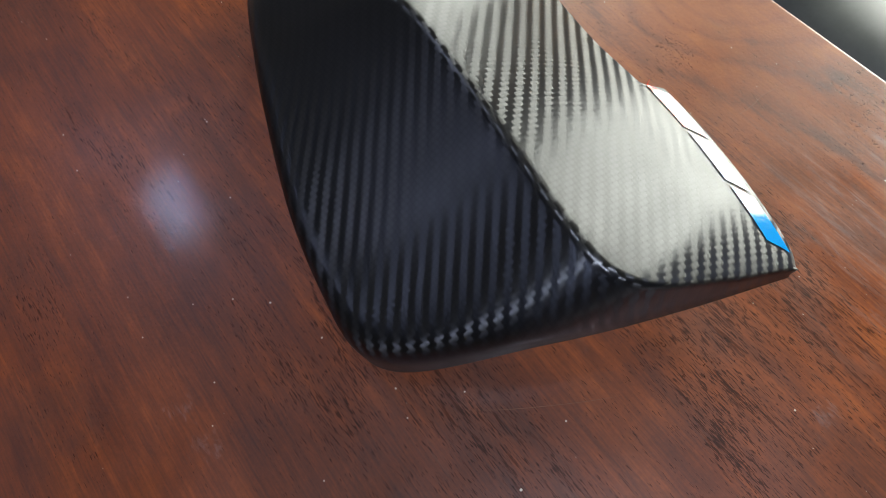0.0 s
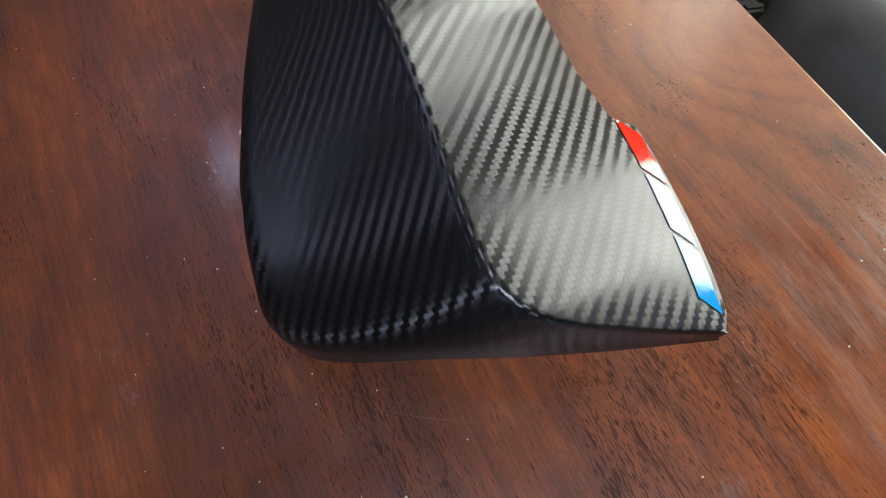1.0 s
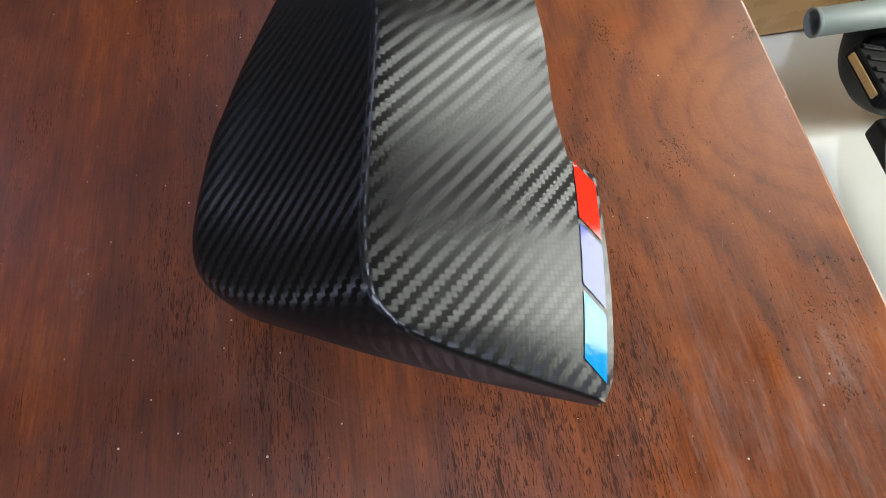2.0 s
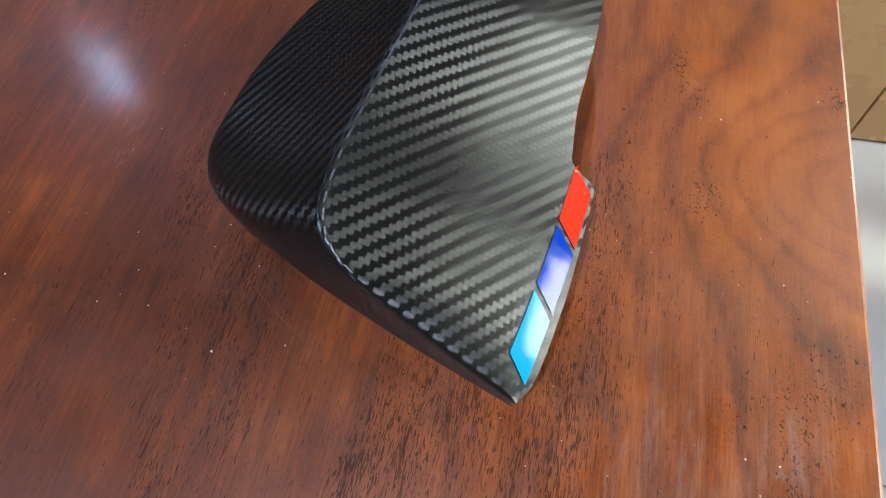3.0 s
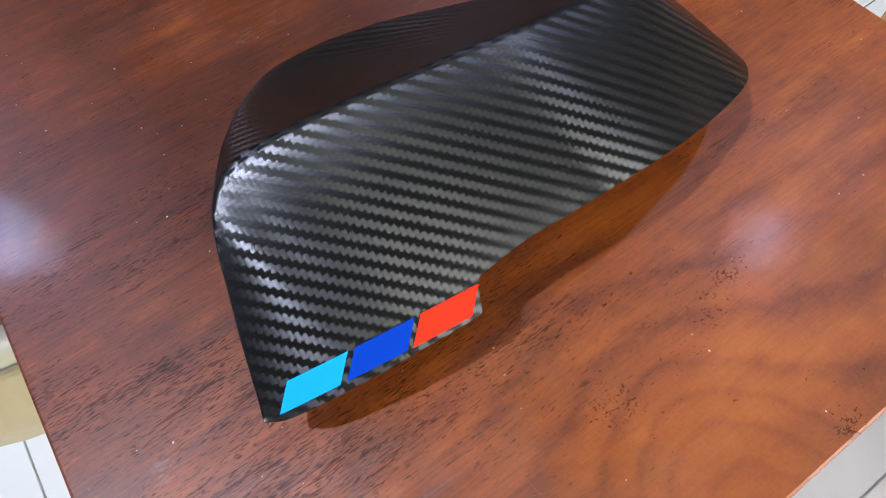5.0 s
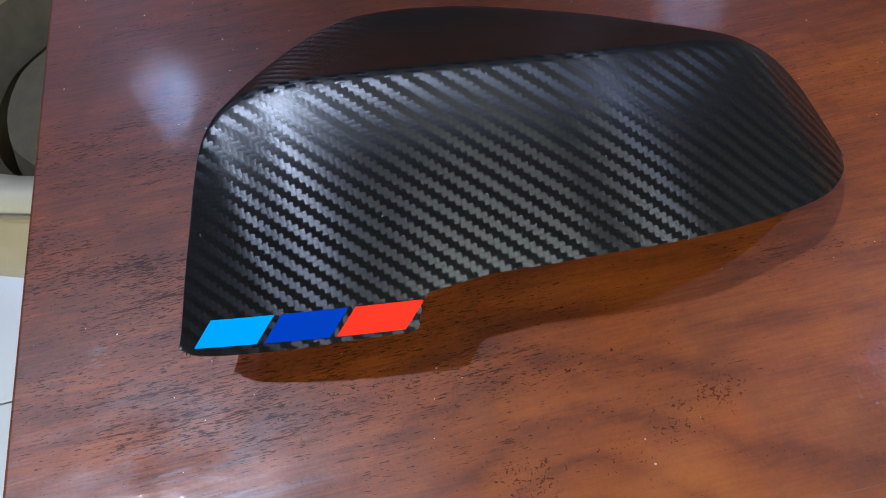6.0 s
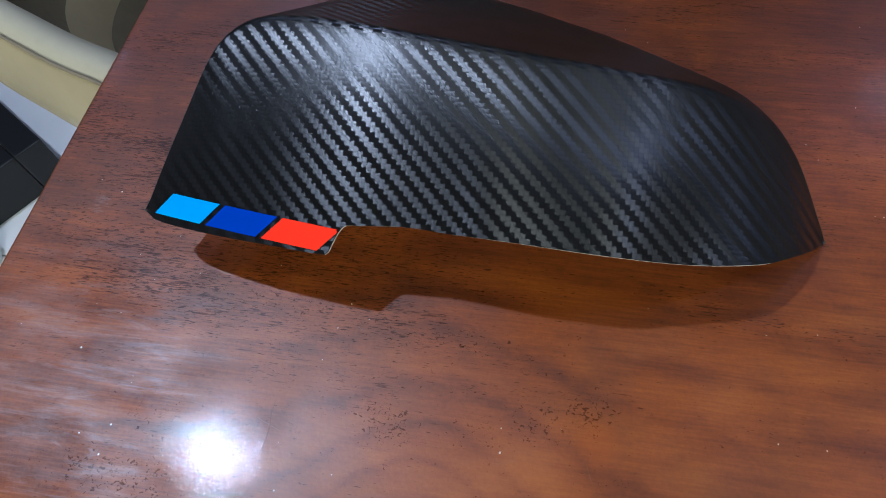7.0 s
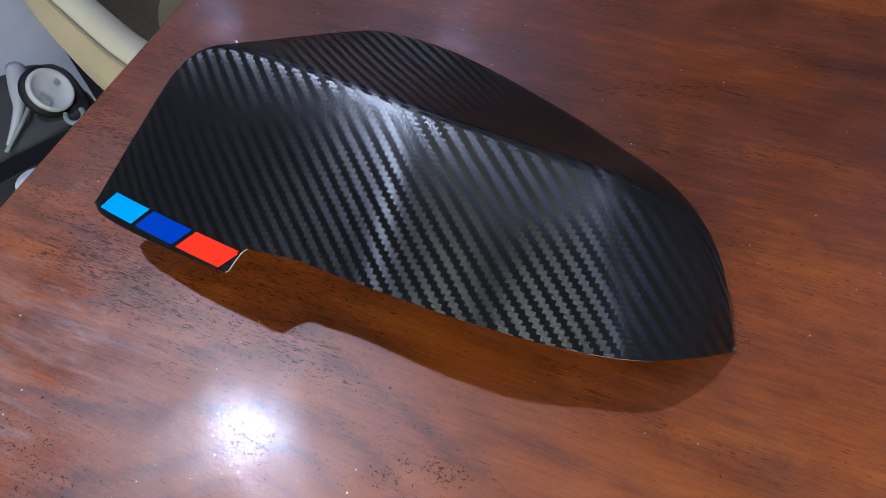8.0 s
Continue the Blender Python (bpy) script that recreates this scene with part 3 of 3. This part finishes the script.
def mirror_cover():
    root = thing("mirror_cover", COVER, "car wing-mirror cover wrapped in black carbon-weave film with tricolour stripes", "mirror cover")
    g = cover_grid()
    nrm = grid_normals(g)
    # film coordinates: flat on the face, unrolled over the ridge
    length = Vector((1.0, -0.11, 0.0)).normalized()
    face_up = Vector((-0.02, 0.83, 0.55))
    across = (face_up - length * face_up.dot(length)).normalized()
    lx, ly = np.array(length), np.array(across)
    turn = 18
    u = g @ lx
    v = g @ ly
    run = np.cumsum(np.linalg.norm(np.diff(g, axis=1), axis=2), axis=1)
    run = np.concatenate([np.zeros((len(g), 1)), run], axis=1)
    v[:, turn:] = v[:, turn:turn + 1] + run[:, turn:] - run[:, turn:turn + 1]
    uv = np.stack([u + 1.0, v + 1.0], -1)
    sheet("shell", g, M["film"], root, "black carbon-weave vinyl film", uv, True)
    thick = 0.0011
    inner = g - nrm * thick
    inner[:, :, 2] = np.maximum(inner[:, :, 2], 0.0004)
    sheet("lining", inner, M["inner"], root, "black plastic inside")
    # the moulding's pale raw edge along the lip and the hem
    for j, first in ((0, 26), (-1, 40)):
        edge = np.stack([g[first:-6, j] - nrm[first:-6, j] * 0.00025, inner[first:-6, j]], 1)
        sheet("edge", edge, M["plastic"], root, "pale raw plastic edge")
    # stripes: thin glossy vinyl laid on the face just above the lip
    fx = Vector((66.5, -21.2, 7.5)).normalized()
    fn = Vector((-0.12, -0.53, 0.84))
    fn = (fn - fx * fn.dot(fx)).normalized()
    fx, fn, fy = np.array(fx), np.array(fn), np.array(fn.cross(fx))
    from mathutils.bvhtree import BVHTree
    cols = g.shape[1]
    tree = BVHTree.FromPolygons([tuple(p) for p in g.reshape(-1, 3)], [(i * cols + j, i * cols + j + 1, (i + 1) * cols + j + 1, (i + 1) * cols + j) for i in range(len(g) - 1) for j in range(cols - 1)])
    start = np.array(STRIPE_START) * 0.001
    for name, x0, x1, mat, label in STRIPES:
        pts = np.empty((25, 11, 3))
        for i in range(25):
            for j in range(11):
                w = j / 10
                x = x0 + (x1 - x0) * i / 24 + STRIPE_SLANT * w
                p = start + fx * x + fy * (STRIPE_Y[0] + (STRIPE_Y[1] - STRIPE_Y[0]) * w + STRIPE_BOW * (x / 0.06) * (1 - x / 0.06))
                hit, nn, _, _ = tree.ray_cast(Vector(p + fn * 0.01), Vector(-fn))
                if hit:
                    nn = np.array(nn if nn.dot(Vector(fn)) > 0 else -nn)
                    p = np.array(hit) + nn * 0.0003
                pts[i, j] = p
        sheet("stripe", pts, M[mat], root, label)


STRIPES = [("stripe", 0.0, 0.0192, "sky_blue", "light blue vinyl stripe"), ("stripe", 0.0213, 0.0405, "deep_blue", "dark blue vinyl stripe"), ("stripe", 0.0424, 0.0618, "red", "red vinyl stripe")]
STRIPE_START, STRIPE_SLANT, STRIPE_Y, STRIPE_BOW = (-105.8, -11.5, 26.0), 0.0062, (0.0, 0.0078), 0.0
mirror_cover()


# ---- round the table ----
def arc(cx, cy, rx, ry, t0, t1, count, z=0.0):
    return [(cx + rx * math.cos(radians(t0 + (t1 - t0) * i / (count - 1))), cy + ry * math.sin(radians(t0 + (t1 - t0) * i / (count - 1))), z) for i in range(count)]


def tub_chair():
    """A round-backed armchair whose shell tapers to a narrow base; its open front is pushed a little under the table."""
    root = thing("tub_chair", ROOM @ pose(-0.31, 0, 0), "beige leather tub chair with stitched pale rim and dark seat", "chair")
    # plan of the rim's outer seam, one half
    half = [(0.326, -0.050), (0.318, -0.090), (0.312, -0.121), (0.305, -0.140), (0.297, -0.165), (0.280, -0.205), (0.250, -0.270), (0.200, -0.350), (0.115, -0.420), (0.0, -0.445)]
    plan = glide([(x, y, 0) for x, y in half] + [(-x, y, 0) for x, y in half[-2::-1]], 73)
    tang = np.gradient(plan, axis=0)
    side = np.stack([-tang[:, 1], tang[:, 0], 0 * tang[:, 0]], -1)
    side /= np.linalg.norm(side, axis=1)[:, None]
    if side[0][0] < 0:
        side = -side

    def skin(profile):
        return np.array([[p + n * out + np.array((0, 0, z)) for out, z in profile] for p, n in zip(plan, side)])

    sheet("outer_wall", skin([(0.0, 0.678), (0.008, 0.667), (0.013, 0.645), (0.010, 0.620), (-0.010, 0.594), (-0.050, 0.555), (-0.095, 0.490), (-0.125, 0.40), (-0.150, 0.32), (-0.165, 0.27)]), M["leather"], root, "beige leather outside")
    sheet("inner_wall", skin([(-0.024, 0.675), (-0.030, 0.64), (-0.045, 0.57), (-0.085, 0.50), (-0.13, 0.44)]), M["seat"], root, "dark olive-brown lining")
    sheet("rim", skin([(0.0005, 0.677), (-0.001, 0.682), (-0.007, 0.687), (-0.015, 0.687), (-0.022, 0.682), (-0.025, 0.672)]), M["pale_leather"], root, "pale leather rim band")
    line = [tuple(p + n * 0.0012 + np.array((0, 0, 0.6795))) for p, n in zip(plan, side)]
    part("piping", sweep(line, 0.0013, 8), M["seam"], root, "dark stitched seam", True)
    ring = [(p - n * 0.135) for p, n in zip(plan, side)]
    seat = bmesh.new()
    rows = []
    for z, inset in ((0.36, 0.01), (0.42, 0.0), (0.45, 0.012), (0.46, 0.04)):
        rows.append([seat.verts.new(p - n * inset + np.array((0, 0, z))) for p, n in zip(ring, side)])
    for a, b in zip(rows, rows[1:]):
        for i in range(len(a)):
            k = (i + 1) % len(a)
            seat.faces.new((a[i], a[k], b[k], b[i]))
    seat.faces.new(rows[-1])
    seat.faces.new(rows[0][::-1])
    part("seat", seat, M["seat"], root, "dark olive-brown seat cushion")
    for x, y in ((0.13, -0.10), (-0.13, -0.10), (0.10, -0.24), (-0.10, -0.24)):
        part("leg", lathe([(0.001, 0.0), (0.013, 0.0), (0.020, 0.37), (0.001, 0.37)], 16), M["dark_wood"], root, m=pose(x, y, 0))


def floor_crate():
    """A low black tray on the floor with a bag in it and a jar beside it; the origin is the tray's outer corner."""
    place = ROOM @ pose(-0.366, -0.73, 0, 0, 0, -32)
    root = thing("floor_tray", place, "low black-framed tray with a pale grey base, standing on the floor", "tray")
    w, y0, h, t = 0.60, -1.0, 0.10, 0.052
    part("side_board", box(0, t, y0, 0, 0, h, 0.003), M["gloss_black"], root)
    part("side_board", box(w - t, w, y0, 0, 0, h, 0.003), M["gloss_black"], root)
    part("end_board", box(t + 0.001, w - t - 0.001, y0, y0 + t, 0, h, 0.003), M["gloss_black"], root)
    part("end_board", box(t + 0.001, w - t - 0.001, -t, 0, 0, h, 0.003), M["gloss_black"], root)
    part("base_sheet", box(t + 0.001, w - t - 0.001, y0 + t + 0.001, -t - 0.001, 0.002, 0.012), M["pale"], root, "pale grey base")
    bag = thing("black_bag", place @ pose(0.265, -0.185, 0.012), "black fabric bag with a round pale cap, in a tray", "bag")
    body = bmesh.new()
    bmesh.ops.create_uvsphere(body, u_segments=40, v_segments=24, radius=1)
    for v in body.verts:
        x, y, z = v.co
        v.co = (0.200 * math.copysign(abs(x)**0.5, x), 0.125 * math.copysign(abs(y)**0.55, y), 0.050 + 0.050 * math.copysign(abs(z)**0.6, z) + 0.006 * noise.noise(Vector((x * 4, y * 4, z * 4))))
    part("body", body, M["cloth"], bag, smooth=True)
    lean = Vector((-0.555, 0.62, 0.555)).to_track_quat("Z", "Y").to_matrix().to_4x4()
    cap = part("cap", lathe([(0.001, -0.012), (0.039, -0.012), (0.042, -0.006), (0.042, 0.004), (0.038, 0.007), (0.034, 0.003), (0.016, 0.001), (0.001, 0.002)], 40), M["pale"], bag, "round pale grey cap", True, pose(-0.155, 0.063, 0.128) @ lean)
    part("gasket", lathe([(0.001, -0.022), (0.044, -0.022), (0.050, -0.017), (0.050, -0.008), (0.043, -0.004)], 40), M["black"], cap, "black rubber ring", True)
    part("slot", box(-0.030, -0.019, -0.012, 0.012, 0.0022, 0.0052, 0.001), M["grey_tube"], cap)
    part("slot", box(0.014, 0.025, -0.005, 0.005, 0.0022, 0.0042, 0.001), M["grey_tube"], cap)
    wide = glide([(-0.115, -0.080, 0.104), (-0.104, -0.020, 0.109), (-0.085, 0.050, 0.109), (-0.040, 0.112, 0.098)], 14).tolist()
    part("strap", sweep(wide, [0.019, 0.019, 0.018, 0.018, 0.017, 0.016, 0.014, 0.012, 0.010, 0.009, 0.008, 0.006, 0.005, 0.004], 10), M["pale"], bag, "pale grey tapering strap", True)
    part("strap", sweep(glide([(-0.125, 0.020, 0.109), (-0.088, 0.075, 0.108), (-0.030, 0.122, 0.094)], 12).tolist(), 0.004, 8), M["grey_tube"], bag, "thin grey cord", True)
    part("ring", sweep(arc(-0.165, 0.112, 0.016, 0.024, -40, 200, 16, 0.092), 0.005, 8), M["grey_tube"], bag, "grey plastic hook", True)
    single("white_jar", lathe([(0.001, 0.0), (0.034, 0.0), (0.038, 0.006), (0.038, 0.092), (0.035, 0.098), (0.031, 0.100), (0.031, 0.112), (0.001, 0.114)], 36), M["white"],
           place @ pose(0.215, 0.046, 0), "small white plastic jar standing on the floor beside a tray", "jar", smooth=True)


def exercise_bike():
    root = thing("exercise_bike", ROOM @ pose(0.78, 0.40, 0), "black and grey exercise bike with pedals and amber reflectors", "exercise bike")
    # floor tubes with open ends
    for y, x0, x1, z in ((0.105, -0.178, 0.05, 0.335),):
        prof = [(0.0180, 0.0), (0.0180, x1 - x0), (0.0160, x1 - x0), (0.0160, 0.0), (0.0180, 0.0)]
        tube = part("side_tube", lathe(prof, 32), M["grey_tube"], root, "grey steel tube with an open end", True, pose(x0, y, z, 0, 90, 0))
        part("end_sleeve", lathe([(0.0184, 0.0), (0.0188, 0.001), (0.0188, 0.004), (0.0184, 0.005)], 32), M["grey_tube"], tube, smooth=True)
    for y in (0.33, -0.62):
        part("floor_tube", sweep([(0.24, y, 0.026), (0.70, y, 0.026)], 0.025, 20), M["gloss_black"], root, "black steel floor tube", True)
    # the dark grey body cover along the floor
    body = bmesh.new()
    path = [(0.09, 0.06, 0.20), (0.055, 0.0, 0.20), (0.035, -0.12, 0.195), (0.035, -0.26, 0.19), (0.045, -0.42, 0.18), (0.09, -0.56, 0.15)]
    sweep(glide(path, 24).tolist(), [0.060 + 0.052 * math.sin(math.pi * (i + 2) / 26) for i in range(24)], 24, body)
    part("body_cover", body, M["grey_body"], root, "dark grey moulded cover", True)
    for y in (0.20, -0.56):
        part("support", sweep([(0.22 if y > 0 else 0.05, y, 0.29 if y > 0 else 0.18), (0.30, y + (0.13 if y > 0 else -0.06), 0.045)], 0.022, 14), M["gloss_black"], root)
    part("base_beam", box(0.035, 0.060, -0.58, 0.10, 0.06, 0.10, 0.006), M["black"], root, "black base beam")
    # flywheel with its rim, hub and guard
    wheel = part("flywheel", lathe([(0.001, -0.012), (0.040, -0.014), (0.044, -0.008), (0.225, -0.006), (0.248, -0.018), (0.296, -0.018), (0.304, -0.010), (0.304, 0.010), (0.296, 0.018), (0.248, 0.018), (0.225, 0.006), (0.001, 0.006)], 96),
                 M["black"], root, "black flywheel", True, pose(0.235, 0.155, 0.308, 90, 0, 0))
    part("hub", lathe([(0.001, 0.034), (0.014, 0.034), (0.018, 0.022), (0.018, 0.006)], 24), M["steel"], wheel, smooth=True)
    # crank and pedal
    part("crank_arm", sweep([(0.20, 0.132, 0.29), (0.07, 0.130, 0.265), (-0.045, 0.128, 0.245)], [0.016, 0.013, 0.012], 12), M["gloss_black"], root, "black crank arm", True)
    pedal = part("pedal", box(-0.033, 0.016, -0.048, 0.048, -0.012, 0.012, 0.006, 3), M["black"], root, "black pedal with ribbed tread", m=pose(-0.052, 0.072, 0.245, 0, 20, 0))
    part("reflector", box(-0.0365, -0.0325, -0.037, 0.037, -0.0052, 0.0052, 0.002, 2), M["amber"], pedal, "amber reflector strip")
    for k in range(5):
        part("tread_rib", box(-0.028, 0.012, -0.040 + k * 0.02 - 0.004, -0.040 + k * 0.02 + 0.004, 0.0125, 0.0160, 0.001, 1), M["black"], pedal)
    part("axle", sweep([(-0.05, 0.10, 0.245), (-0.045, 0.138, 0.245)], 0.006, 10), M["steel"], root, smooth=True)
    # frame tube, strut and a rounded lever
    part("frame_tube", sweep(glide([(-0.07, 0.02, 0.445), (0.02, -0.03, 0.43), (0.16, -0.10, 0.40), (0.30, -0.17, 0.385)], 20).tolist(), 0.021, 16), M["gloss_black"], root, "black painted frame tube", True)
    part("seat_tube", sweep([(0.16, -0.10, 0.22), (0.16, -0.12, 0.42), (0.17, -0.14, 0.62)], 0.024, 16), M["gloss_black"], root, smooth=True)
    part("saddle", sweep(glide([(0.17, -0.02, 0.64), (0.17, -0.10, 0.645), (0.17, -0.20, 0.645), (0.17, -0.27, 0.65)], 16).tolist(), [0.018 + 0.055 * (i / 15)**1.4 for i in range(16)], 18), M["black"], root, "black padded saddle", True)
    lever = glide([(-0.055, 0.015, 0.43), (-0.065, 0.005, 0.39), (-0.068, -0.005, 0.355), (-0.068, -0.012, 0.335)], 14).tolist()
    part("lever", sweep(lever, [0.013, 0.014, 0.015, 0.016, 0.018, 0.020, 0.022, 0.024, 0.025, 0.026, 0.026, 0.024, 0.019, 0.008], 16), M["dark_green"], root, "rounded dark lever", True)
    part("front_post", sweep([(0.19, 0.20, 0.20), (0.16, 0.20, 0.45), (0.15, 0.18, 0.72)], 0.026, 16), M["gloss_black"], root, smooth=True)


def low_cabinet():
    root = thing("low_cabinet", ROOM @ pose(0.75, 0.775, 0), "tan wood-laminate cabinet with a scuffed glossy front, standing on white tiles", "cabinet")
    part("body", box(-0.75, 1.10, 0.02, 0.42, 0.0, 0.80, 0.003), M["tan"], root)
    for k in range(3):
        x = -0.75 + k * 0.6167
        part("door", box(x + 0.002, x + 0.6147, 0.0, 0.019, 0.012, 0.797, 0.002), M["tan"], root)


tub_chair()
floor_crate()
exercise_bike()
low_cabinet()

# ---- floor tiles, last ----
TILE = 0.60
tile_mesh = mesh_of(box(0.0015, TILE - 0.0015, 0.0015, TILE - 0.0015, -0.008, 0.0, 0.0012, 1), "tile", M["tile"])
floor_ob = bpy.data.objects["floor"]
for i in range(-7, 4):
    for k in range(-6, 5):
        x, y = 0.42 + i * TILE, 0.19 + k * TILE
        if x + TILE <= A0 or x >= A1 or y + TILE <= B0 or y >= B1:
            continue
        tile = new("tile", tile_mesh)
        tile.parent = floor_ob
        tile.matrix_basis = pose(x, y, 0)
